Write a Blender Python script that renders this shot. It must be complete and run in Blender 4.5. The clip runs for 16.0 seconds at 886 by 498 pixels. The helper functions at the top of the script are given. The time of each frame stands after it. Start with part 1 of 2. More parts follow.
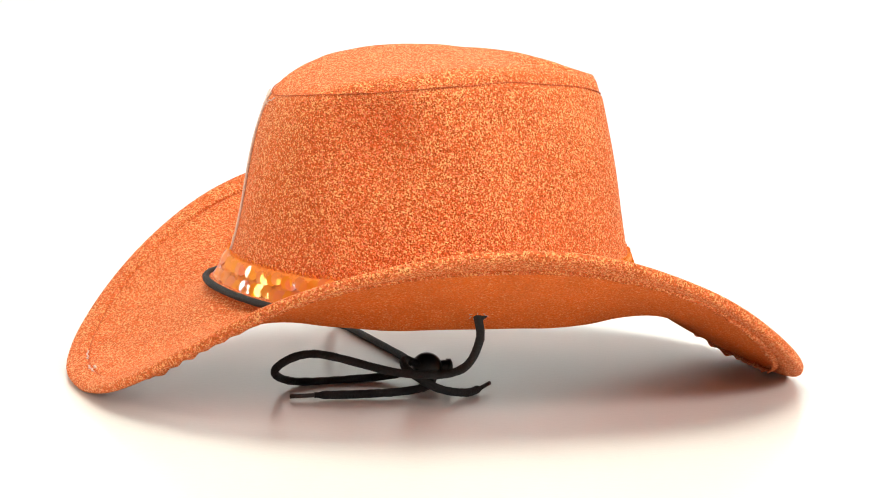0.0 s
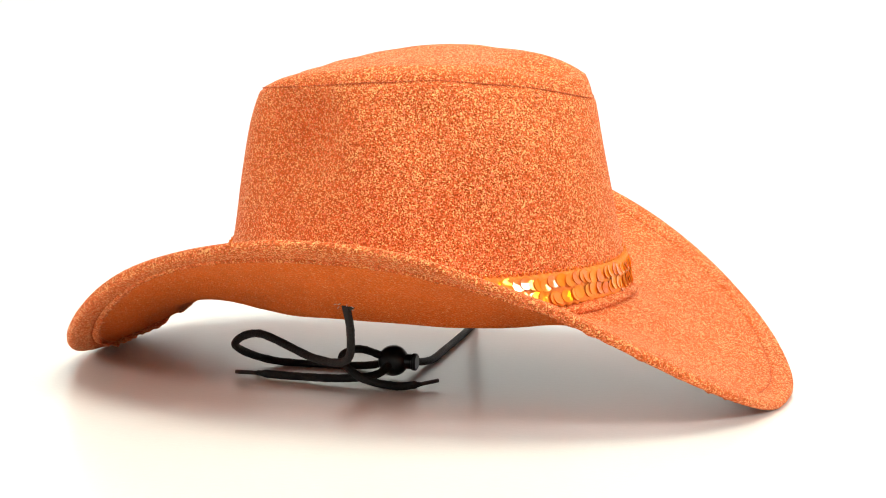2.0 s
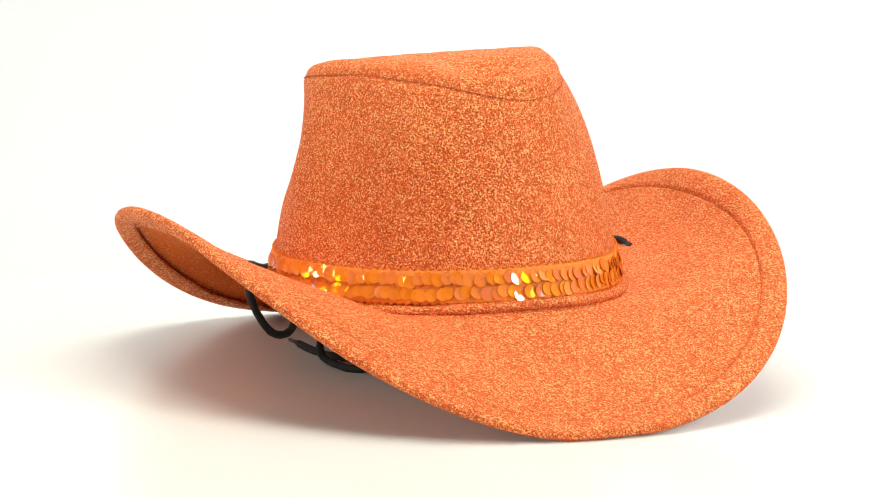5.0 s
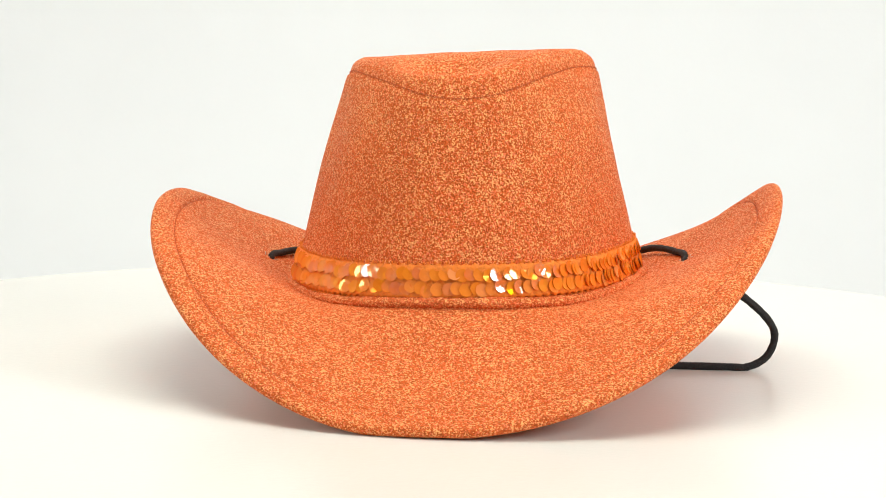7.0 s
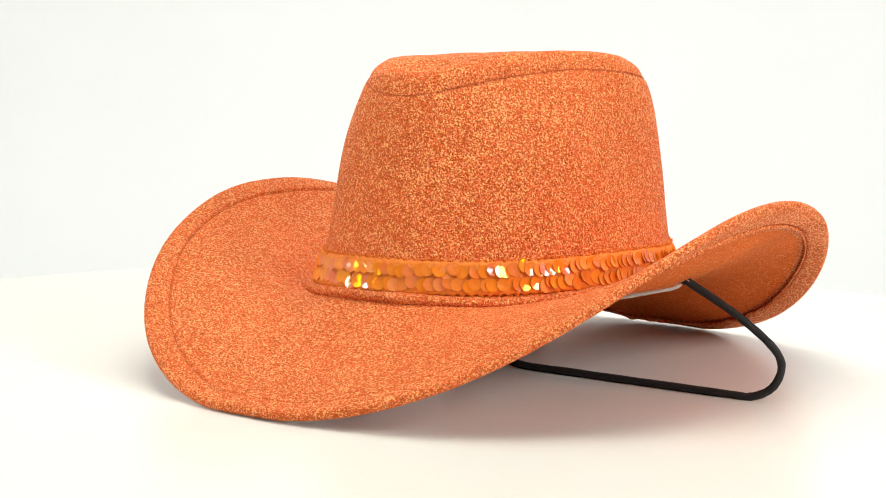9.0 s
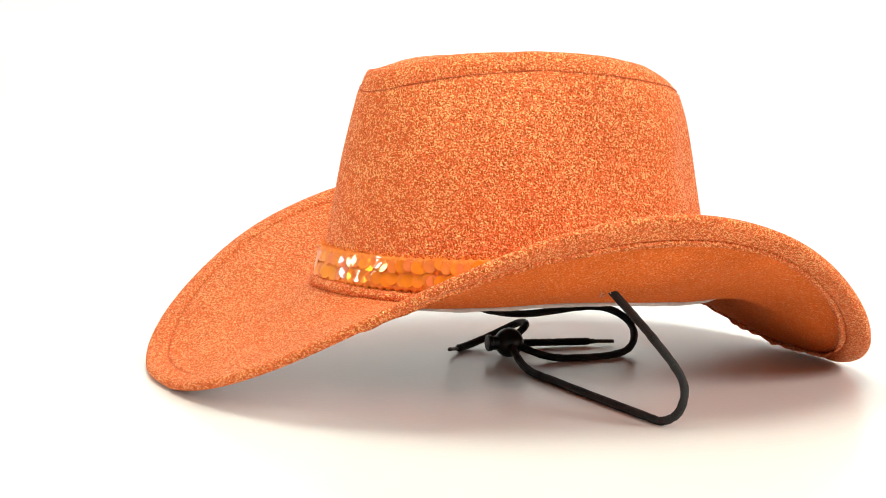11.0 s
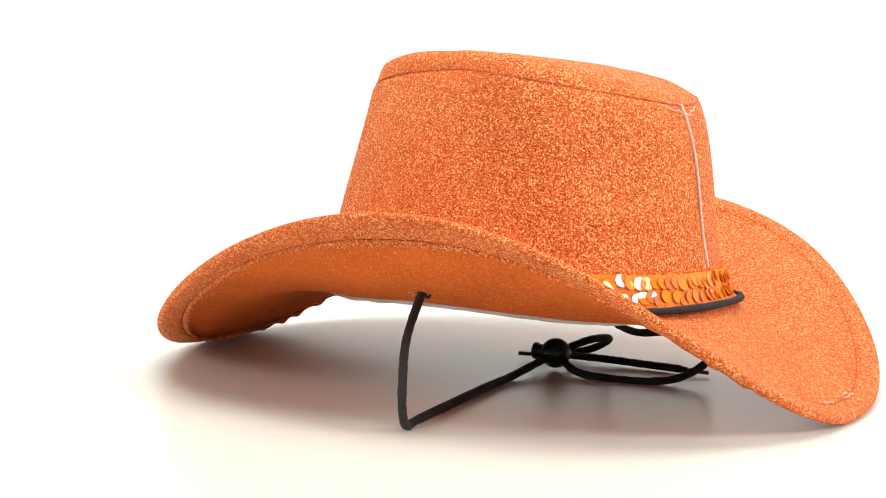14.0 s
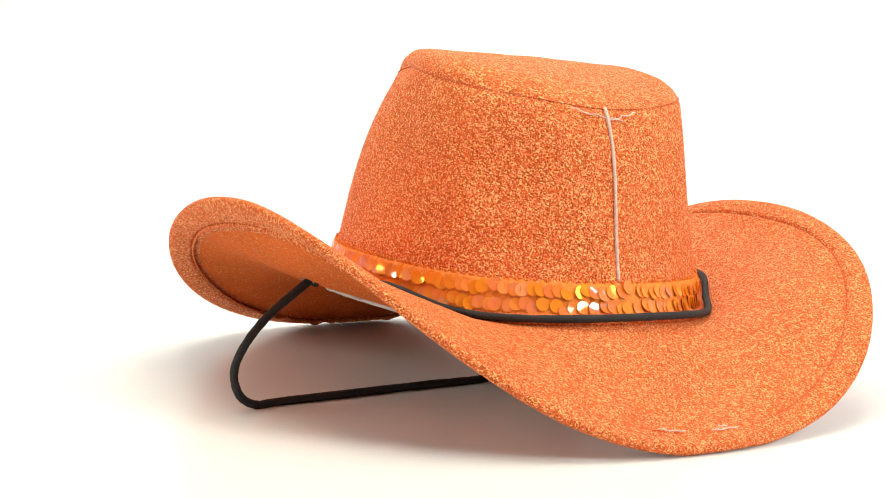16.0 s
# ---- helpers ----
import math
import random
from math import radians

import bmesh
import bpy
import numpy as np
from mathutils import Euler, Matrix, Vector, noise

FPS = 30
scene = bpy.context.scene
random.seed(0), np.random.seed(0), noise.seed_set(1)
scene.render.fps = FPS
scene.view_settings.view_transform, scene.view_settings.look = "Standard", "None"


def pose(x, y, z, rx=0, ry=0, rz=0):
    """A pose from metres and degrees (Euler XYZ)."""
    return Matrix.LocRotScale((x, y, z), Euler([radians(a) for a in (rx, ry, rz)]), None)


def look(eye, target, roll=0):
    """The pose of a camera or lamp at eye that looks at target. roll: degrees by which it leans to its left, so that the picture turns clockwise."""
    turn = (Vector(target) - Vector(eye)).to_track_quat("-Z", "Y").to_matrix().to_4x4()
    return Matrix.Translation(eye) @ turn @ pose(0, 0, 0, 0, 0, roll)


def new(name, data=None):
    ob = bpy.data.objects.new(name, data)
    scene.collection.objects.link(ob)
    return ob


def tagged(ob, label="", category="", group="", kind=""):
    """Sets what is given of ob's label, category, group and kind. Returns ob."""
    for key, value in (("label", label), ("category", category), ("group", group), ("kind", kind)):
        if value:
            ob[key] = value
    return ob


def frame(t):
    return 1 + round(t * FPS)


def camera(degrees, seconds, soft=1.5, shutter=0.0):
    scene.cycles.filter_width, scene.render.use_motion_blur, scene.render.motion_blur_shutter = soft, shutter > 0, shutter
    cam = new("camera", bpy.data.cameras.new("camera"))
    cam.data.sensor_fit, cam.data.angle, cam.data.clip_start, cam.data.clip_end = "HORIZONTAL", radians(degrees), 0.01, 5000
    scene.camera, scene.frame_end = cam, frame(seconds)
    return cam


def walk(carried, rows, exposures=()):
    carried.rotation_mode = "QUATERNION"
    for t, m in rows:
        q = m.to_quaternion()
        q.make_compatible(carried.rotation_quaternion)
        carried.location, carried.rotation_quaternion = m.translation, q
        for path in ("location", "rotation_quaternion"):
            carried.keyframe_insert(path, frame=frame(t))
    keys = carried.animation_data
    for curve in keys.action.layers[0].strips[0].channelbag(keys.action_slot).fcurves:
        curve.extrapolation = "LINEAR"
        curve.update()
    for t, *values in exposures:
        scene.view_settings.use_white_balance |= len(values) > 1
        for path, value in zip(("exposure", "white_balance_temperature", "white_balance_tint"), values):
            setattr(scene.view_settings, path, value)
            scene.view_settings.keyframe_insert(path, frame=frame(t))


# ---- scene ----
EYE, AIM = (0.0, -1.1227, 0.2133), (-0.01725, -0.0073, 0.06697)
cam = camera(23.516, 16.0, soft=1.0)
walk(cam, [(0.0, look(EYE, AIM, 1.474)), (16.0, look(EYE, AIM, 1.474))],
     [(0.0, 0.17), (4.2, 0.15), (6.3, -0.12), (8.0, -0.11), (9.2, -0.03), (11.3, 0.15), (16.0, 0.17)])

# ---------------------------------------------------------------- light
world = bpy.data.worlds.new("studio")
scene.world = world
world.use_nodes = True
world.node_tree.nodes["Background"].inputs[0].default_value = (0.9, 0.95, 1.0, 1)
world.node_tree.nodes["Background"].inputs[1].default_value = 0.3


def softbox(name, eye, target, w, h, watts, colour=(1, 1, 1)):
    data = bpy.data.lights.new(name, "AREA")
    data.shape, data.size, data.size_y, data.energy, data.color = "RECTANGLE", w, h, watts, colour
    ob = new(name, data)
    ob.matrix_world = look(eye, target)
    return ob


softbox("softbox_top", (0.0, -0.10, 1.15), (0, 0.0, 0), 0.8, 0.6, 9.7, (1, 0.94, 0.80))
softbox("softbox_front_side", (1.14, -0.70, 0.76), (0, 0, 0.08), 0.46, 0.46, 12.5, (0.99, 0.985, 0.97))
softbox("softbox_other_side", (-1.28, -0.46, 0.55), (0, 0, 0.06), 0.4, 0.45, 5.9, (1, 0.96, 0.88))
# unseen lamp added to lift the backdrop to white
softbox("backdrop_light", (0.0, 0.45, 1.25), (0, 1.1, 0.15), 1.6, 0.25, 6.6, (0.92, 0.99, 1))

# ---------------------------------------------------------------- materials


class Mat:
    def __init__(self, name):
        self.m = bpy.data.materials.new(name)
        self.m.use_nodes = True
        self.t = self.m.node_tree
        self.b = self.t.nodes["Principled BSDF"]

    def node(self, kind, **sets):
        n = self.t.nodes.new(kind)
        for k, v in sets.items():
            if k in n.inputs:
                n.inputs[k].default_value = v
        return n

    def link(self, a, b):
        self.t.links.new(a, b)

    def coords(self):
        return self.node("ShaderNodeTexCoord").outputs["Object"]

    def noise(self, co, scale, detail=3.0, rough=0.55):
        n = self.node("ShaderNodeTexNoise", Scale=scale, Detail=detail, Roughness=rough)
        self.link(co, n.inputs["Vector"])
        return n

    def ramp(self, fac, *stops):
        n = self.node("ShaderNodeValToRGB")
        e = n.color_ramp.elements
        while len(e) < len(stops):
            e.new(0.5)
        for k, (pos, col) in zip(e, stops):
            k.position, k.color = pos, (*col, 1)
        self.link(fac, n.inputs[0])
        return n.outputs[0]

    def bump(self, height, dist, strength=1.0):
        n = self.node("ShaderNodeBump", Strength=strength, Distance=dist)
        self.link(height, n.inputs["Height"])
        self.link(n.outputs[0], self.b.inputs["Normal"])
        return n

    def mix(self, fac, a, b, blend="MIX"):
        n = self.node("ShaderNodeMix")
        n.data_type, n.blend_type = "RGBA", blend
        for sock, val in ((n.inputs[0], fac), (n.inputs[6], a), (n.inputs[7], b)):
            if hasattr(val, "links"):
                self.link(val, sock)
            else:
                sock.default_value = val
        return n.outputs[2]

    def set(self, **v):
        for k, x in v.items():
            self.b.inputs[k.replace("_", " ")].default_value = x
        return self


def glitter_cloth(name, tint, flake, strength, low=0.60):
    """Woven lame cloth: soft orange ground with a dense scatter of tiny metallic flakes, each at its own tilt."""
    k = Mat(name)
    co = k.coords()
    warp = k.noise(co, 520, 2)
    v = k.node("ShaderNodeTexVoronoi", Scale=1650.0, Randomness=1.0)
    off = k.node("ShaderNodeVectorMath")
    off.operation = "MULTIPLY_ADD"
    k.link(warp.outputs["Color"], off.inputs[0])
    off.inputs[1].default_value = (0.0012, 0.0012, 0.0012)
    k.link(co, off.inputs[2])
    k.link(off.outputs[0], v.inputs["Vector"])
    sep = k.node("ShaderNodeSeparateColor")
    k.link(v.outputs["Color"], sep.inputs[0])
    grain = k.ramp(sep.outputs[0], (0.0, tuple(c * low for c in tint)), (0.3, tuple(c * (0.5 + 0.5 * low) for c in tint)), (0.7, tint),
                   (1.0, tuple(min(1, c * 1.25 + 0.09) for c in tint)))
    patches = k.noise(co, 26, 4, 0.6)
    shade = k.ramp(patches.outputs["Fac"], (0.3, (0.86, 0.84, 0.82)), (0.7, (1.0, 1.0, 1.0)))
    ground = k.mix(1.0, grain, shade, "MULTIPLY")
    worn = k.noise(co, 48, 4, 0.65)
    isflake = k.node("ShaderNodeMath")
    isflake.operation = "GREATER_THAN"
    dense = k.node("ShaderNodeMapRange")
    dense.inputs["From Min"].default_value, dense.inputs["From Max"].default_value = 0.3, 0.7
    dense.inputs["To Min"].default_value, dense.inputs["To Max"].default_value = 1.0 - 0.75 * strength, 1.0 - 1.3 * strength
    k.link(worn.outputs["Fac"], dense.inputs["Value"])
    k.link(dense.outputs[0], isflake.inputs[1])
    k.link(sep.outputs[1], isflake.inputs[0])
    k.link(k.mix(isflake.outputs[0], ground, (*flake, 1)), k.b.inputs["Base Color"])
    met = k.node("ShaderNodeMath")
    met.operation = "MULTIPLY"
    met.inputs[1].default_value = 0.42
    k.link(isflake.outputs[0], met.inputs[0])
    k.link(met.outputs[0], k.b.inputs["Metallic"])
    rough = k.node("ShaderNodeMapRange")
    rough.inputs["To Min"].default_value, rough.inputs["To Max"].default_value = 0.8, 0.46
    k.link(isflake.outputs[0], rough.inputs["Value"])
    k.link(rough.outputs[0], k.b.inputs["Roughness"])
    geo = k.node("ShaderNodeNewGeometry")
    tilt = k.node("ShaderNodeVectorMath")
    tilt.operation = "SUBTRACT"
    k.link(v.outputs["Color"], tilt.inputs[0])
    tilt.inputs[1].default_value = (0.5, 0.5, 0.5)
    add = k.node("ShaderNodeVectorMath")
    add.operation = "MULTIPLY_ADD"
    k.link(tilt.outputs[0], add.inputs[0])
    add.inputs[1].default_value = (0.75, 0.75, 0.75)
    k.link(geo.outputs["Normal"], add.inputs[2])
    nrm = k.node("ShaderNodeVectorMath")
    nrm.operation = "NORMALIZE"
    k.link(add.outputs[0], nrm.inputs[0])
    bump = k.node("ShaderNodeBump", Strength=0.85, Distance=0.0007)
    nap = k.node("ShaderNodeTexVoronoi", Scale=1000.0, Randomness=1.0)
    k.link(off.outputs[0], nap.inputs["Vector"])
    k.link(nap.outputs["Distance"], bump.inputs["Height"])
    k.link(nrm.outputs[0], bump.inputs["Normal"])
    k.link(bump.outputs[0], k.b.inputs["Normal"])
    k.set(Sheen_Weight=0.10, Sheen_Roughness=0.4, Sheen_Tint=(1, 0.45, 0.15, 1), Specular_IOR_Level=0.15)
    return k.m


CLOTH = glitter_cloth("orange_glitter_cloth", (0.89, 0.160, 0.036), (1.0, 0.45, 0.16), 0.225)
FELT_UNDER = glitter_cloth("orange_felt", (0.95, 0.170, 0.018), (1.0, 0.36, 0.08), 0.03, 0.82)


def plain(name, colour, rough, grain=400, depth=0.0003, spread=0.15, metal=0.0):
    k = Mat(name)
    co = k.coords()
    n = k.noise(co, grain, 3)
    k.link(k.ramp(n.outputs["Fac"], (0.25, tuple(c * (1 - spread) for c in colour)), (0.75, tuple(min(1, c * (1 + spread)) for c in colour))), k.b.inputs["Base Color"])
    k.bump(n.outputs["Fac"], depth)
    k.set(Roughness=rough, Metallic=metal)
    return k.m


def white_board(name, colour, rough):
    k = Mat(name)
    co = k.coords()
    n, big = k.noise(co, 240, 3), k.noise(co, 3.5, 3)
    k.link(k.ramp(big.outputs["Fac"], (0.3, tuple(c * 0.97 for c in colour)), (0.7, colour)), k.b.inputs["Base Color"])
    k.bump(n.outputs["Fac"], 0.00008)
    k.set(Roughness=rough, Specular_IOR_Level=0.4)
    return k.m


WHITE_TOP = white_board("white_laminate", (0.86, 0.855, 0.81), 0.27)
WHITE_WALL = white_board("white_paper", (0.86, 0.87, 0.87), 0.9)
GREY_FLOOR = white_board("pale_floor", (0.72, 0.72, 0.71), 0.7)
CORD = plain("black_cord", (0.012, 0.011, 0.011), 0.75, 900, 0.0006, 0.5)
BEAD = plain("black_plastic", (0.010, 0.010, 0.011), 0.32, 300, 0.00005, 0.2)
TIP = plain("dark_plastic_tip", (0.03, 0.022, 0.018), 0.4, 500, 0.0001, 0.3)
THREAD = plain("orange_thread", (0.62, 0.12, 0.03), 0.7, 900, 0.0002, 0.3)
PALE_THREAD = plain("pale_thread", (0.72, 0.50, 0.40), 0.7, 900, 0.0002, 0.25)
FELT = plain("white_felt_lining", (0.66, 0.60, 0.56), 0.95, 260, 0.0006, 0.15)
DARK_LINING = plain("rust_lining", (0.36, 0.075, 0.03), 0.9, 300, 0.0006, 0.3)
BRAID = plain("orange_braid", (0.92, 0.22, 0.016), 0.7, 500, 0.0006, 0.25)


def sequin_material():
    k = Mat("orange_sequin_foil")
    info = k.node("ShaderNodeObjectInfo")
    k.link(k.ramp(info.outputs["Random"], (0.0, (0.88, 0.18, 0.012)), (0.5, (0.93, 0.23, 0.016)), (0.85, (0.94, 0.27, 0.03)), (1.0, (0.94, 0.34, 0.10))),
           k.b.inputs["Base Color"])
    k.set(Roughness=0.10, IOR=2.2, Thin_Film_IOR=1.45)
    film = k.node("ShaderNodeMapRange")
    film.inputs["To Min"].default_value, film.inputs["To Max"].default_value = 165.0, 270.0
    k.link(info.outputs["Random"], film.inputs["Value"])
    k.link(film.outputs[0], k.b.inputs["Thin Film Thickness"])
    return k.m


SEQUIN = sequin_material()

# ---------------------------------------------------------------- mesh tools


def part(name, bm, material, parent, label="", smooth=True):
    me = bpy.data.meshes.new(name)
    bmesh.ops.recalc_face_normals(bm, faces=bm.faces[:])
    bm.to_mesh(me)
    bm.free()
    if smooth:
        for poly in me.polygons:
            poly.use_smooth = True
    me.materials.append(material)
    ob = new(name, me)
    if parent is not None:
        ob.parent = parent
    if label:
        tagged(ob, label)
    return ob


def sheet(bm, grid, close_u=True, close_v=False):
    """Faces over rows of points; close_u joins each row's ends, close_v the last row to the first."""
    rows = [[bm.verts.new(q) for q in row] for row in grid]
    n = len(rows[0])
    for j in range(len(rows) if close_v else len(rows) - 1):
        a, b = rows[j], rows[(j + 1) % len(rows)]
        for i in range(n if close_u else n - 1):
            bm.faces.new((a[i], a[(i + 1) % n], b[(i + 1) % n], b[i]))
    return rows


def spline(points, n=10):
    q = [2 * points[0] - points[1], *points, 2 * points[-1] - points[-2]]
    out = []
    for i in range(1, len(q) - 2):
        a, b, c, d = q[i - 1:i + 3]
        for j in range(n):
            s = j / n
            out.append(0.5 * (2 * b + (c - a) * s + (2 * a - 5 * b + 4 * c - d) * s * s + (3 * b - 3 * c + d - a) * s ** 3))
    return out + [points[-1].copy()]


def tube(bm, path, radius, sides=10, wobble=0.0):
    """A cord along path; radius may be a function of the way along, 0 to 1."""
    rings, side = [], Vector((0, 0, 1))
    for i, c in enumerate(path):
        along = (path[min(i + 1, len(path) - 1)] - path[max(i - 1, 0)]).normalized()
        side = (side - along * side.dot(along))
        side = side.normalized() if side.length > 1e-4 else along.orthogonal().normalized()
        other = along.cross(side)
        r = radius(i / (len(path) - 1)) if callable(radius) else radius
        r *= 1 + wobble * noise.noise(c * 900)
        rings.append([c + r * (math.cos(a) * side + math.sin(a) * other) for a in (math.tau * k / sides for k in range(sides))])
    rows = sheet(bm, rings)
    bm.faces.new(rows[0])
    bm.faces.new(rows[-1])


# ---------------------------------------------------------------- the hat's form
# Hat frame: x to the front, y to the wearer's left; polar about (0, -0.010). SHIFT carries it to the turntable's axis.
SHIFT = Vector((-0.0254, 0.0014, 0.0))
MID = (0.0, -0.010)


def series(c, a):
    return c[0] + sum(c[2 * k - 1] * math.cos(k * a) + c[2 * k] * math.sin(k * a) for k in range(1, (len(c) + 1) // 2))


RIM_R = (0.18307, 0.00214, 0.00197, 0.01248, 0.00045, 0.00173, 0.00066, -0.00317, -0.00102, 0.00027, 0.00005, -0.00015, -0.00034, 0.00006, 0.0, -0.0001, -0.00013)
RIM_Z = (0.0498, -0.00154, 0.00507, -0.04801, -0.00107, 0.00227, -0.00214, -0.00205, 0.00072, -0.00029, 0.00001, 0.00131, 0.00014, -0.00051, 0.00014, 0.00021, 0.0002)
SEAM_Z = (0.1561, 0.00206, 0.0029, -0.0053, -0.00048, -0.0008, -0.0003, -0.001, -0.00002, -0.0003, -0.00011, -0.00049, -0.00019, -0.00018, -0.00017, -0.00023, -0.00007)
WALL_Z = (0.045, 0.07, 0.11, 0.145)
WALL_R = ((0.10108, -0.0022, 0.00456, 0.00898, -0.00152, -0.00065, 0.00186, 0.00193, -0.00042, 0.00015, 0.00028, -0.0001, 0.00005),
          (0.09523, -0.00153, 0.00397, 0.00794, 0.00053, 0.001, 0.0011, 0.00127, 0.00033, 0.00014, -0.00002, -0.00021, -0.00012),
          (0.08774, -0.00328, 0.00341, 0.00866, 0.00022, 0.00182, 0.00057, 0.00002, -0.00026, 0.00054, -0.00065, 0.00003, 0.00082),
          (0.07903, -0.0049, 0.00172, 0.00917, -0.00016, 0.00393, 0.00021, -0.00018, -0.00016, 0.00115, -0.00027, 0.00042, 0.00067))


def at(r, a, z):
    return Vector((MID[0] + r * math.cos(a), MID[1] + r * math.sin(a), z)) + SHIFT


def wall_r(a, z):
    zz = max(z, 0.043)
    total = 0.0
    for i, zi in enumerate(WALL_Z):
        w = 1.0
        for j, zj in enumerate(WALL_Z):
            if j != i:
                w *= (zz - zj) / (zi - zj)
        total += w * series(WALL_R[i], a)
    return total


def base_z(a):
    return 0.0456 + 0.0048 * math.sin(a) + 0.0016 * math.cos(4 * a)


def seam_z(a):
    return series(SEAM_Z, a)


def gap(a, b):
    return (a - b + math.pi) % math.tau - math.pi


def dent(a, z):
    """Soft dents in the felt of the crown."""
    d = 0.0
    for a0, z0, wa, wz, depth in ((math.radians(-150), 0.138, 0.24, 0.035, -0.0022), (math.radians(-125), 0.125, 0.26, 0.026, 0.0095),
                                  (math.radians(144), 0.121, 0.25, 0.030, 0.0075), (math.radians(-15), 0.120, 0.30, 0.060, -0.0019),
                                  (math.radians(170), 0.120, 0.25, 0.040, -0.0008), (math.radians(-90), 0.105, 0.22, 0.040, -0.0016)):
        d += depth * math.exp(-(gap(a, a0) / wa) ** 2 - ((z - z0) / wz) ** 2)
    return d


def crown_r(a, z):
    return wall_r(a, z) - dent(a, z)


def rim_point(a):
    return series(RIM_R, a), series(RIM_Z, a)


def brim_point(a, s):
    """Brim's middle surface; s runs from 0 at the crown to 1 at the edge."""
    r1, z1 = rim_point(a)
    z1 = max(z1, 0.0025)
    z0 = base_z(a)
    r0 = wall_r(a, z0 + 0.001) + 0.001
    side, diag = math.sin(a) ** 2, math.sin(2 * a) ** 2
    sag = (-0.0095 if math.sin(a) > 0 else -0.0005) * side - 0.0055 * math.cos(a) ** 6 + 0.0098 * diag
    z1 -= 0.0020 * diag
    z = z0 + (z1 - z0) * s + sag * math.sin(math.pi * s)
    wave = 0.0007 * noise.noise(Vector((3 * math.cos(a), 3 * math.sin(a), 4 * s)))
    return r0 + (r1 - r0) * s, z + wave


HEM = 0.0135
TOGGLE = (-0.0088, -0.0338, 0.0092)


def brim_normal(a, s):
    e = 1e-3
    ra, za = brim_point(a + e, s)
    rs, zs = brim_point(a, s + e)
    r, z = brim_point(a, s)
    p0, pa, ps = at(r, a, z), at(ra, a + e, za), at(rs, a, zs)
    return (ps - p0).cross(pa - p0).normalized()


def brim_surface(a, s, lift):
    r, z = brim_point(a, s)
    n = brim_normal(a, min(s, 0.995))
    if n.z < 0:
        n = -n
    return at(r, a, z) + n * lift


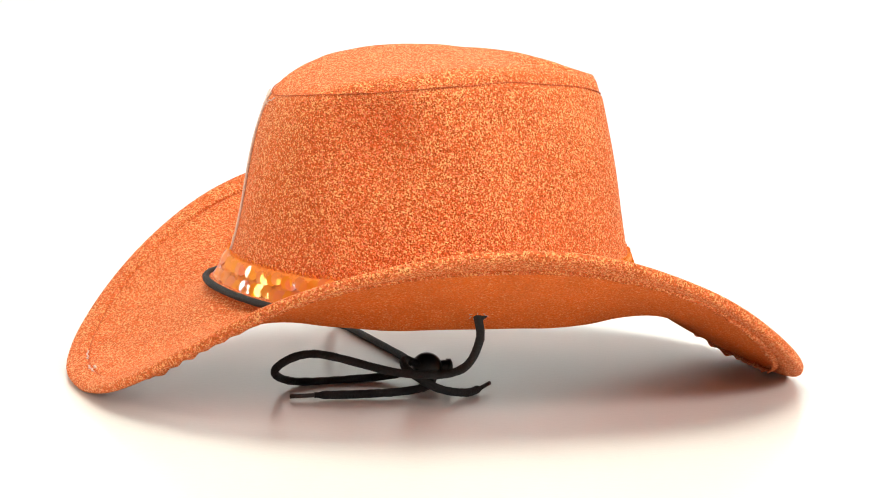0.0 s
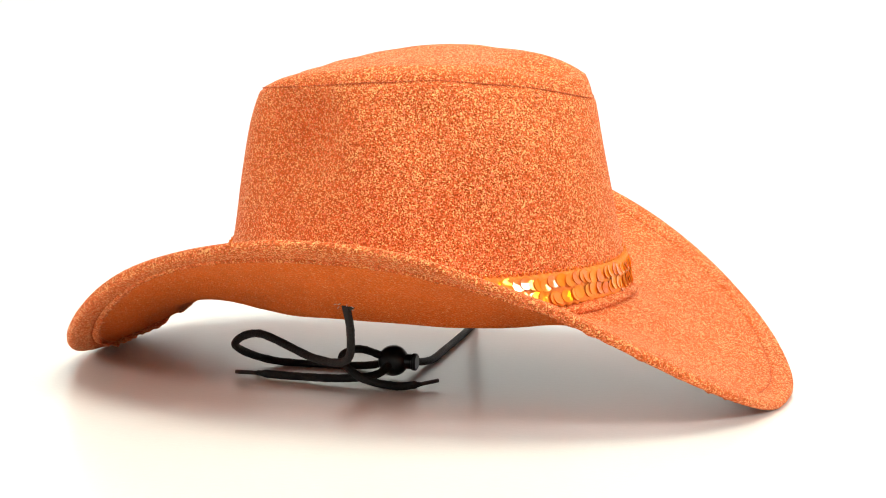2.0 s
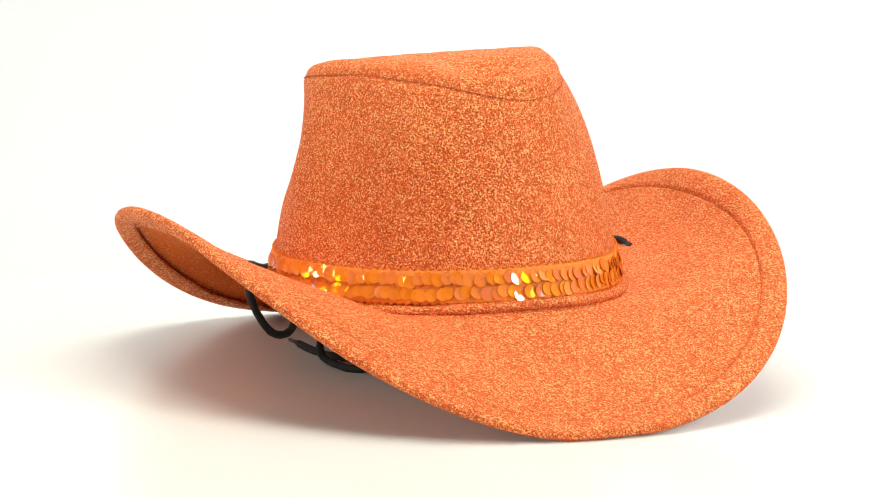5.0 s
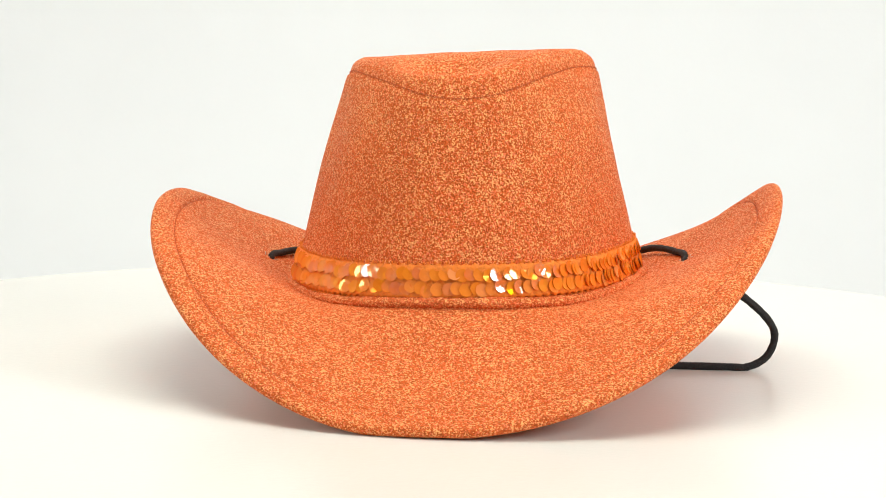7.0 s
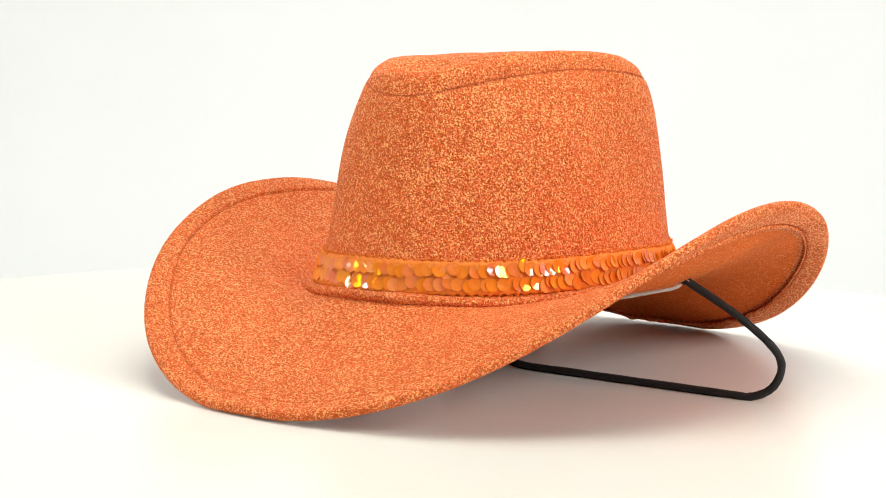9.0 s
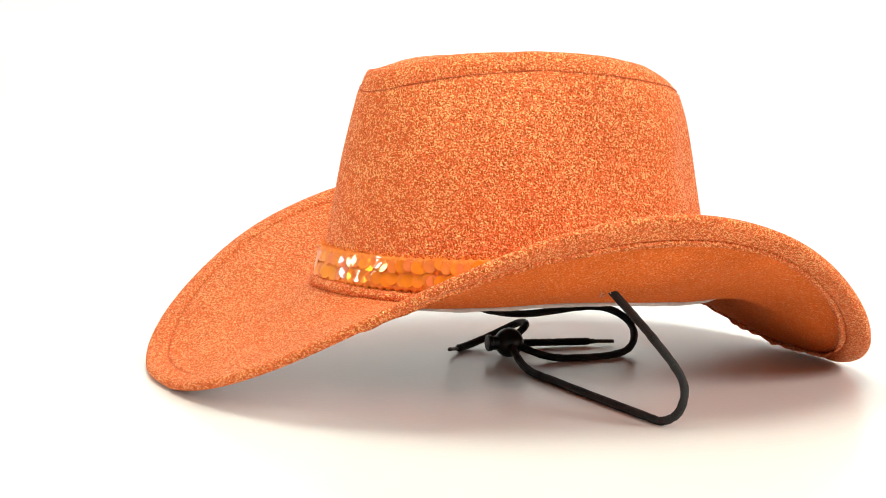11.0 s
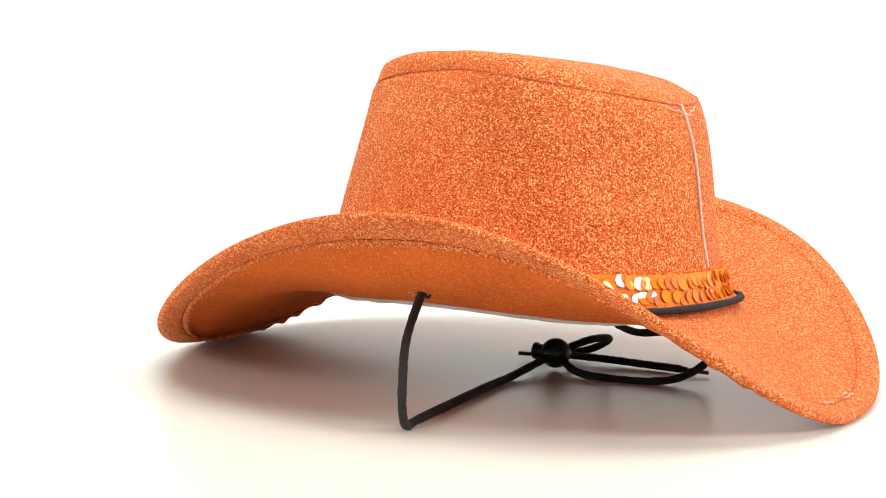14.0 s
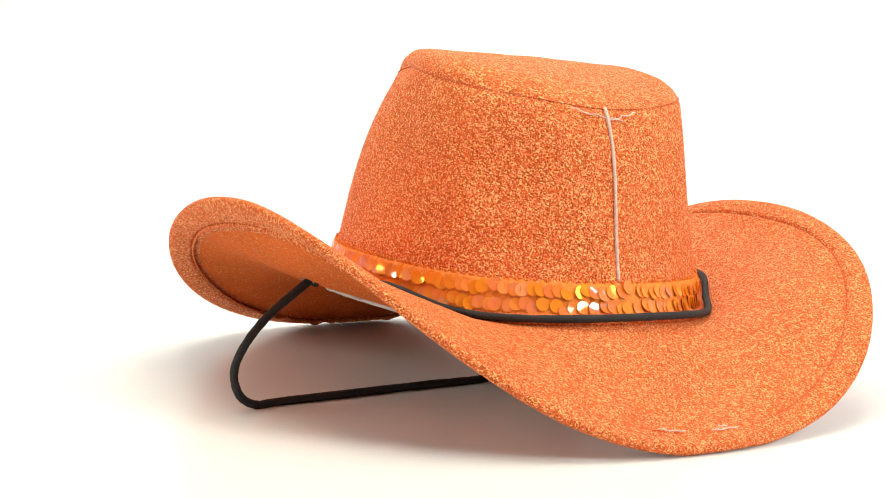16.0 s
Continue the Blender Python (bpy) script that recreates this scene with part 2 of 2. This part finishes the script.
def build_hat():
    hat = tagged(new("cowboy_hat"), "orange glitter cloth cowboy hat with sequin band and black cord", "hat")
    turns = 320

    # crown: wall
    bm = bmesh.new()
    grid = []
    for j in range(56):
        v = j / 55
        row = []
        for i in range(turns):
            a = math.tau * i / turns
            z = base_z(a) - 0.001 + (seam_z(a) - base_z(a) + 0.001) * v
            fine = 0.0005 * noise.noise(Vector((4 * math.cos(a), 4 * math.sin(a), 30 * z)))
            tuck = -0.0016 * math.exp(-((1 - v) / 0.012) ** 2)
            row.append(at(wall_r(a, z) - dent(a, z) + fine + tuck, a, z))
        grid.append(row)
    sheet(bm, grid)
    part("crown", bm, CLOTH, hat)

    # crown: top panel with rounded lip, tilted lid and a pinch towards the front
    bm = bmesh.new()
    grid = []
    steps = [0.0, 0.004, 0.01, 0.02, 0.035, 0.055, 0.08, 0.11, 0.15, 0.2, 0.26, 0.33, 0.42, 0.52, 0.62, 0.72, 0.82, 0.91, 0.985]
    for u in steps:
        row = []
        for i in range(turns):
            a = math.tau * i / turns
            zs = seam_z(a)
            r0 = wall_r(a, zs) - dent(a, zs)
            bulge = 0.0008 * math.sin(math.pi * min(1, u / 0.08))
            r = (r0 - 0.0012) * (1 - u) + bulge
            x, y = MID[0] + r * math.cos(a), MID[1] + r * math.sin(a)
            lid = 0.1705 + 0.0698 * y + 0.0353 * x - (1.43 if x > 0 else 1.97) * x * x - 0.163 * (y + 0.01) ** 2
            lid -= 0.0170 * math.exp(-((x - 0.060) / 0.0135) ** 2 - ((y + 0.0135) / 0.018) ** 2)
            g = 1 - (1 - min(1, u / (0.154 - 0.075 * math.exp(-(gap(a, math.radians(-130)) / 0.45) ** 2)))) ** 2.4
            z = zs + (lid - zs) * g + 0.0012 * math.exp(-((x - 0.066) / 0.02) ** 2) * g + 0.0026 * math.exp(-((u - 0.055) / 0.03) ** 2 - (a if a < math.pi else a - math.tau) ** 2 / 0.12) + 0.0006 * noise.noise(Vector((x * 60, y * 60, 3)))
            row.append(at(r, a, z))
        grid.append(row)
    rows = sheet(bm, grid)
    bm.faces.new(rows[-1])
    part("crown_top", bm, CLOTH, hat, "orange glitter top panel with a soft dent")

    # brim: upper and lower cloth in one closed shell with a folded hem and two stitched grooves
    bm = bmesh.new()
    radial = [0, 0.03, 0.07, 0.12, 0.18, 0.25, 0.32, 0.39, 0.46, 0.53, 0.60, 0.67, 0.73]
    grid = []
    hem = [HEM + d for d in (0.004, 0.002, 0.0012, 0.0006, 0, -0.0006, -0.0012, -0.002, -0.004, -0.007, -0.0095)]
    for side in (1, -1):
        block = []
        for s in radial:
            block.append([(s, 0.0016 * side)] * turns)
        for d in hem:
            block.append([(("in", d), side)] * turns)
        grid += block if side == 1 else block[::-1]
        if side == 1:
            for k in range(1, 6):
                grid.append([(("edge", math.pi / 2 - math.pi * k / 6), 0)] * turns)
    out = []
    for spec_row in grid:
        row = []
        for i, spec in enumerate(spec_row):
            a = math.tau * i / turns
            r1, r0 = rim_point(a)[0], wall_r(a, base_z(a)) + 0.001
            dz = rim_point(a)[1] - base_z(a)
            width = math.hypot(r1 - r0, dz)
            s, side = spec
            if isinstance(s, tuple) and s[0] == "in":
                d = s[1]
                groove = 0.0016 * math.exp(-((d - HEM) / 0.0010) ** 2)
                thick = 0.0016 + 0.0010 * (1 if d < HEM else math.exp(-((d - HEM) / 0.0015) ** 2))
                row.append(brim_surface(a, 1 - d / width, side * (thick - groove)))
            elif isinstance(s, tuple):
                row.append(brim_surface(a, 1 - (0.0026 - 0.0026 * math.cos(s[1])) / width, 0.0026 * math.sin(s[1])))
            else:
                row.append(brim_surface(a, s * (1 - (HEM + 0.006) / width) / 0.73 if s else 0.0, side))
        out.append(row)
    sheet(bm, out, close_v=True)
    brim = part("brim", bm, CLOTH, hat, "curled orange glitter brim with a stitched hem")
    brim.data.materials.append(FELT_UNDER)
    for poly in brim.data.polygons:
        if poly.index // turns >= 39:
            poly.material_index = 1
    return hat


def crown_fittings(hat):
    turns = 320
    ring = [math.tau * i / turns for i in range(turns)]

    # dark lining inside the crown and the pale felt edge at its mouth
    bm = bmesh.new()
    sheet(bm, [[at(wall_r(a, z) - 0.0105, a, z) for a in ring] for z in (base_z(0) + d for d in (0.0, 0.012, 0.03, 0.055, 0.08, 0.095))])
    part("lining", bm, DARK_LINING, hat, "rust brown lining inside the crown")
    bm = bmesh.new()
    prof = ((0.0016, -0.0012), (0.0022, -0.0026), (0.0012, -0.0034), (-0.0012, -0.0030), (-0.0018, 0.0010))
    sheet(bm, [[at(wall_r(a, base_z(a)) + dr, a, base_z(a) + dz * (0.62 + 0.38 * math.sin(a)) + 0.0005 * noise.noise(Vector((9 * math.cos(a), 9 * math.sin(a), 0)))) for a in ring] for dr, dz in prof], close_v=True)
    part("sweatband_edge", bm, FELT, hat, "pale felt edge round the head opening")

    # rolled welt where crown and brim are sewn together
    bm = bmesh.new()
    rows = []
    for k in range(8):
        b = math.tau * k / 8
        row = []
        for a in ring:
            puff = 1 + 0.18 * noise.noise(Vector((7 * math.cos(a), 7 * math.sin(a), 2)))
            row.append(at(wall_r(a, base_z(a) + 0.004) + 0.0012 + 0.0040 * puff * math.cos(b), a, base_z(a) + 0.0028 + 0.0030 * puff * math.sin(b)))
        rows.append(row)
    sheet(bm, rows, close_v=True)
    part("crown_welt", bm, CLOTH, hat)

    # exposed seam up the back of the crown
    bm = bmesh.new()
    tube(bm, [at(crown_r(math.pi + da, z) + 0.0004, math.pi + da, z) for da, z in ((-0.09 + 0.0010 * k - 0.022 * (k / 24) ** 6, 0.066 + (seam_z(math.pi) + 0.001 - 0.066) * k / 24) for k in range(25))], 0.0009, 8, 0.25)
    part("back_seam", bm, PALE_THREAD, hat, "pale frayed seam up the back of the crown")
    bm = bmesh.new()
    for a0, a1, z0, z1 in ((-0.25, 0.06, 0.0005, -0.0035), (-0.03, 0.16, -0.0030, 0.0005)):
        pts = []
        for k in range(9):
            a = math.pi - 0.05 + a0 + (a1 - a0) * k / 8
            z = seam_z(a) - 0.002 + z0 + (z1 - z0) * k / 8 + 0.0006 * math.sin(k * 1.9)
            pts.append(at(crown_r(a, z) + 0.0006, a, z))
        tube(bm, pts, 0.00032, 6)
    part("loose_thread", bm, PALE_THREAD, hat, "pale loose sewing threads")
    bm = bmesh.new()
    for a0, a1, d0 in ((2.94, 3.02, 0.0135), (3.10, 3.19, 0.012), (3.13, 3.16, 0.0145)):
        pts = []
        for k in range(7):
            a = a0 + (a1 - a0) * k / 6
            pts.append(brim_surface(a, 1 - (d0 + 0.0006 * math.sin(k * 2.1)) / 0.085, 0.0030))
        tube(bm, pts, 0.0004, 6)
    part("loose_thread", bm, PALE_THREAD, hat, "pale loose sewing threads")

    # stitches in the hem grooves and under the crown's top edge
    bm = bmesh.new()

    def dash(p, q, r):
        along = (q - p).normalized()
        u = along.orthogonal().normalized()
        v = along.cross(u)
        a, b = [[bm.verts.new(c + r * (u * math.cos(t) + v * math.sin(t))) for t in (0.4, 1.97, 3.54, 5.11)] for c in (p, q)]
        for k in range(4):
            bm.faces.new((a[k], a[(k + 1) % 4], b[(k + 1) % 4], b[k]))
        bm.faces.new(a)
        bm.faces.new(b)
    for side in (1, -1):
        count = 340
        for i in range(count):
            a0, a1 = math.tau * i / count, math.tau * (i + 0.62) / count
            ends = []
            for a in (a0, a1):
                r1, z1 = rim_point(a)
                width = math.hypot(r1 - wall_r(a, base_z(a)) - 0.001, z1 - base_z(a))
                ends.append(brim_surface(a, 1 - HEM / width, side * 0.0013))
            dash(*ends, 0.00028)
    for i in range(190):
        a0, a1 = math.tau * i / 190, math.tau * (i + 0.6) / 190
        dash(*[at(wall_r(a, seam_z(a)) - dent(a, seam_z(a)) - 0.0008, a, seam_z(a)) for a in (a0, a1)], 0.0003)
    tagged(part("stitching", bm, THREAD, hat, "orange stitching along the hem and crown seam", smooth=False), kind="stuff")

    # gathered raw edge of the hem's underside
    bm = bmesh.new()
    rows = []
    for k in range(6):
        row = []
        for i in range(640):
            a = math.tau * i / 640
            r1, z1 = rim_point(a)
            width = math.hypot(r1 - wall_r(a, base_z(a)) - 0.001, z1 - base_z(a))
            end = abs(math.cos(a)) ** 3
            ruffle = noise.noise(Vector((26 * math.cos(a), 26 * math.sin(a), 5)))
            d = HEM - 0.0005 + (0.0000, 0.0015, 0.0034, 0.0036, 0.0015, 0.0)[k] * (0.35 + 0.65 * end)
            lift = (0.0020, 0.0026, 0.0034, 0.0028, 0.0016, 0.0012)[k] + (0.0004 + 0.0022 * end) * max(0, 0.5 + ruffle) * (0, 0.5, 1, 0.9, 0.3, 0)[k]
            row.append(brim_surface(a, 1 - d / width, -lift))
        rows.append(row)
    sheet(bm, rows, close_v=True)
    part("hem_edge", bm, CLOTH, hat, "gathered raw hem edge under the brim")


def sequin_band(hat):
    """Two overlapping rows of cupped sequins sewn to a braid round the foot of the crown."""
    turns = 320
    mid_z = lambda a: base_z(a) + 0.0128 - 0.0010 * math.cos(4 * a) + 0.0012 * math.cos(a)
    bm = bmesh.new()
    rows = []
    for dz, out in ((-0.0084, 0.0002), (-0.0080, 0.0016), (-0.0068, 0.0021), (0.0, 0.0014), (0.0068, 0.0021), (0.0080, 0.0016), (0.0084, 0.0002)):
        row = []
        for i in range(turns * 2):
            a = math.tau * i / (turns * 2)
            scallop = 0.0006 * math.sin(a * 141) * (abs(dz) > 0.0075) * (1 if dz > 0 else -1)
            z = mid_z(a) + dz + scallop
            row.append(at(crown_r(a, z) + out, a, z))
        rows.append(row)
    sheet(bm, rows)
    band = part("sequin_band", bm, BRAID, hat, "orange braid band covered in shiny sequins")
    rnd = random.Random(7)

    # looped threads along both edges of the braid
    bm = bmesh.new()
    for edge in (-0.0084, 0.0084):
        for i in range(260):
            a = math.tau * (i + rnd.uniform(-0.3, 0.3)) / 260
            tall, lean, wide = rnd.uniform(0.0008, 0.0022), rnd.uniform(-0.006, 0.006), rnd.uniform(0.006, 0.013)
            way = []
            for k in range(6):
                f = k / 5
                b = a + wide * (f - 0.5) + lean * math.sin(math.pi * f)
                z = mid_z(b) + edge + (1 if edge > 0 else -0.6) * tall * math.sin(math.pi * f)
                way.append(at(crown_r(b, z) + 0.0012 + 0.0006 * math.sin(math.pi * f), b, z))
            tube(bm, way, 0.00028, 4)
    tagged(part("braid_fringe", bm, BRAID, band, "fuzzy orange thread loops edging the band"), kind="stuff")

    bm = bmesh.new()
    R, n = 0.0034, 14
    ring = lambda r, y: [bm.verts.new((r * math.cos(math.tau * k / n), y, r * math.sin(math.tau * k / n))) for k in range(n)]
    hub, edge, back = bm.verts.new((0, 0.00026, 0)), ring(R, 0.0), ring(R * 0.98, 0.00045)
    for k in range(n):
        m = (k + 1) % n
        bm.faces.new((hub, edge[k], edge[m]))
        bm.faces.new((edge[k], back[k], back[m], edge[m]))
    first = part("sequin", bm, SEQUIN, band, smooth=False)
    count = 150
    for row, dz in ((0, 0.0038), (1, -0.0036)):
        for i in range(count):
            a = math.tau * (i + 0.5 * row) / count + rnd.uniform(-0.014, 0.014)
            z = mid_z(a) + dz + rnd.gauss(0, 0.0007)
            e = 1e-3
            p = at(crown_r(a, z), a, z)
            side = (at(crown_r(a + e, z), a + e, z) - p).normalized()
            up = (at(crown_r(a, z + e), a, z + e) - p).normalized()
            out = side.cross(up).normalized()
            m = Matrix((side, -out, up)).transposed().to_4x4()
            m.translation = p + out * (0.0022 + rnd.uniform(0, 0.0002))
            m = m @ pose(0, 0, 0, rnd.gauss(-6, 3.6), 0, 8 + rnd.gauss(0, 3.6))
            ob = first if (row, i) == (0, 0) else new("sequin", first.data)
            ob.parent = band
            ob.matrix_basis = m


def cords(hat):
    def path(points, n=12):
        return spline([Vector(q) + SHIFT for q in points], n)

    bm = bmesh.new()
    tube(bm, path(((-0.0012, 0.1085, 0.0616), (-0.0098, 0.1410, 0.0422), (-0.0177, 0.1590, 0.0244), (-0.0178, 0.1582, 0.0102), (-0.0145, 0.1474, 0.0024),
                   (-0.0112, 0.1285, 0.0021), (-0.0040, 0.0462, 0.0021), (-0.0025, 0.0069, 0.0024), TOGGLE)), 0.0021, 12, 0.12)
    chin = part("chin_cord", bm, CORD, hat, "black braided chin cord lying in loops")
    bm = bmesh.new()
    tube(bm, path(((-0.0077, -0.1180, 0.0530), (-0.0053, -0.1156, 0.0373), (-0.0116, -0.1023, 0.0207), (-0.0353, -0.0823, 0.0165), (-0.0740, -0.0607, 0.0230),
                   (-0.0914, -0.0499, 0.0136), (-0.0763, -0.0270, 0.0026), (-0.0321, -0.0194, 0.0022), TOGGLE)), 0.0021, 12, 0.12)
    part("cord_loop", bm, CORD, chin)

    # over the brim and round the back of the crown, from eyelet to eyelet
    bm = bmesh.new()
    pts = []
    for k in range(97):
        f = k / 96
        a = math.radians(-92 - 176.4 * f)
        hole = 0.1075 if f < 0.5 else 0.1200
        near = crown_r(a, base_z(a) + 0.006) + 0.0072
        w = max(0, 1 - min(f, 1 - f) / 0.23)
        w = w * w * (3 - 2 * w)
        r = near + (max(hole, near) - near) * w
        r1, r0 = rim_point(a)[0], wall_r(a, base_z(a)) + 0.001
        s = (r - r0) / (r1 - r0)
        arch = 0.0025 * math.sin(math.pi * min(1, w * 1.15)) if w > 0 else 0
        dive = -0.006 * max(0, 1 - min(f, 1 - f) / 0.012)
        pts.append(at(r, a, max(brim_point(a, s)[1] + 0.0037, base_z(a) + 0.0042 * (1 - w)) + arch + dive))
    tube(bm, pts, 0.0019, 12, 0.12)
    part("cord_round_crown", bm, CORD, chin)

    # the two loose ends: a heat-shrunk sleeve and a thin dark tip on each
    for pts in (((-0.0739, -0.0623, 0.0025), (-0.0504, -0.0635, 0.0026), (-0.0253, -0.0619, 0.0034), (-0.0113, -0.0528, 0.0051), TOGGLE),
                ((0.0128, -0.0576, 0.0024), (0.0028, -0.0663, 0.0024), (-0.0134, -0.0724, 0.0063), (-0.0268, -0.0652, 0.0142), (-0.0235, -0.0459, 0.0162), TOGGLE)):
        bm = bmesh.new()
        way = path(pts)
        tube(bm, way, lambda f: 0.0021 if f > 0.03 else 0.0014, 12, 0.12)
        part("cord_end", bm, CORD, chin)
        bm = bmesh.new()
        tip = Vector((-0.0862, -0.0619, 0.0021)) if pts[0][0] < 0 else Vector((0.0205, -0.0495, 0.0036))
        tube(bm, [way[0].lerp(tip + SHIFT, k / 4) for k in range(5)], 0.0011, 8)
        part("cord_tip", bm, TIP, chin)

    # spherical cord lock with its plunger
    bm = bmesh.new()
    c = Vector(TOGGLE) + SHIFT
    rings = []
    for k in range(1, 20):
        b = math.pi * k / 20
        r = 0.0082 * math.sin(b)
        x = 0.0082 * math.cos(b)
        if k <= 3:
            x = 0.0082 * math.cos(math.pi * 3 / 20)
        rings.append([c + Vector((x, r * math.cos(t), r * math.sin(t))) for t in (math.tau * i / 28 for i in range(28))])
    rows = sheet(bm, rings)
    bm.faces.new(rows[0])
    bm.faces.new(rows[-1])
    part("cord_lock", bm, BEAD, chin, "round black plastic cord lock")
    bm = bmesh.new()
    rings = []
    for x, r in ((0.006, 0.0040), (0.0105, 0.0040), (0.0108, 0.0046), (0.0125, 0.0046), (0.0130, 0.0040)):
        rings.append([c + Vector((x, r * math.cos(t), r * math.sin(t))) for t in (math.tau * i / 20 for i in range(20))])
    rows = sheet(bm, rings)
    bm.faces.new(rows[0])
    bm.faces.new(rows[-1])
    part("plunger", bm, BEAD, chin, smooth=False)

    # frayed slits where the cord passes through the brim
    for a, r in ((math.radians(-93.9), 0.1090), (math.radians(90.2), 0.1212)):
        r1, r0 = rim_point(a)[0], wall_r(a, base_z(a)) + 0.001
        s = (r - r0) / (r1 - r0)
        bm = bmesh.new()
        rnd = random.Random(3)
        for side in (1, -1):
            for k in range(7):
                b = math.tau * k / 7
                foot = brim_surface(a + 0.030 * math.cos(b), s + 0.035 * math.sin(b), side * 0.0014)
                top = brim_surface(a + 0.045 * math.cos(b + rnd.uniform(-.3, .3)), s + 0.05 * math.sin(b), side * (0.0020 + rnd.uniform(0, 0.0012)))
                tube(bm, [foot, foot.lerp(top, 0.5), top], 0.00022, 5)
        part("eyelet", bm, PALE_THREAD, hat, "frayed slit edge round the cord")


def turntable():
    table = tagged(new("turntable"), "round white turntable with a smooth top", "turntable")
    bm = bmesh.new()
    prof = ((0.0, 0.0), (0.424, 0.0), (0.4275, -0.0008), (0.4292, -0.0028), (0.43, -0.006), (0.43, -0.016), (0.428, -0.019), (0.0, -0.019))
    rings = [[(max(r, 1e-4) * math.cos(math.tau * i / 128), max(r, 1e-4) * math.sin(math.tau * i / 128), z) for i in range(128)] for r, z in prof]
    rows = sheet(bm, rings)
    bm.faces.new(rows[0])
    bm.faces.new(rows[-1])
    top = part("platform", bm, WHITE_TOP, table, smooth=False)
    bm = bmesh.new()
    rings = [[(r * math.cos(math.tau * i / 64), r * math.sin(math.tau * i / 64), z) for i in range(64)] for r, z in ((0.15, -0.019), (0.15, -0.07), (0.19, -0.078), (0.19, -0.09))]
    rows = sheet(bm, rings)
    bm.faces.new(rows[0])
    bm.faces.new(rows[-1])
    part("base", bm, WHITE_TOP, table, smooth=False)
    return table, top


def studio():
    # table and seamless sweep behind it
    bm = bmesh.new()
    prof = [(-2.0, -0.09)] + [(0.85 + 0.35 * math.sin(k * math.pi / 24), -0.09 + 0.35 - 0.35 * math.cos(k * math.pi / 24)) for k in range(13)] + [(1.2, 2.4)]
    full = prof + [(y + 0.02, z - 0.02) for y, z in prof[::-1]]
    a = [bm.verts.new((-2, y, z)) for y, z in full]
    b = [bm.verts.new((2, y, z)) for y, z in full]
    for i in range(len(full)):
        j = (i + 1) % len(full)
        bm.faces.new((a[i], a[j], b[j], b[i]))
    tagged(part("backdrop", bm, WHITE_WALL, None), "seamless white paper backdrop sweeping up behind the turntable", "backdrop", kind="structure")

    def slab(name, lo, hi, mat, label, cat):
        bm = bmesh.new()
        bmesh.ops.create_cube(bm, size=1, matrix=Matrix.Translation([(p + q) / 2 for p, q in zip(lo, hi)]) @ Matrix.Diagonal([q - p for p, q in zip(lo, hi)] + [1]))
        tagged(part(name, bm, mat, None, smooth=False), label, cat, kind="structure")
    # unseen walls and ceiling, added to bounce the softboxes' light back as fill
    slab("wall_left", (-2.1, -2.1, -0.2), (-2.0, 1.3, 2.5), WHITE_WALL, "unseen plain white wall added to bounce fill light", "wall")
    slab("wall_right", (2.0, -2.1, -0.2), (2.1, 1.3, 2.5), WHITE_WALL, "unseen plain white wall added to bounce fill light", "wall")
    slab("wall_behind", (-2.0, -2.1, -0.2), (2.0, -2.0, 2.5), WHITE_WALL, "unseen plain white wall added to bounce fill light", "wall")
    slab("ceiling", (-2.1, -2.1, 2.5), (2.1, 1.3, 2.6), WHITE_WALL, "unseen plain white ceiling added to bounce fill light", "ceiling")


studio()
table, platform = turntable()
hat = build_hat()
crown_fittings(hat)
cords(hat)
sequin_band(hat)


def motions():
    turn = [(k * 0.5, -15.8998 * k * 0.5) for k in range(33)]
    walk(hat, [(t, pose(0, 0, 0, 0, 0, 16.5 + a)) for t, a in turn])
    walk(platform, [(t, pose(0, 0, 0, 0, 0, a)) for t, a in turn])


motions()
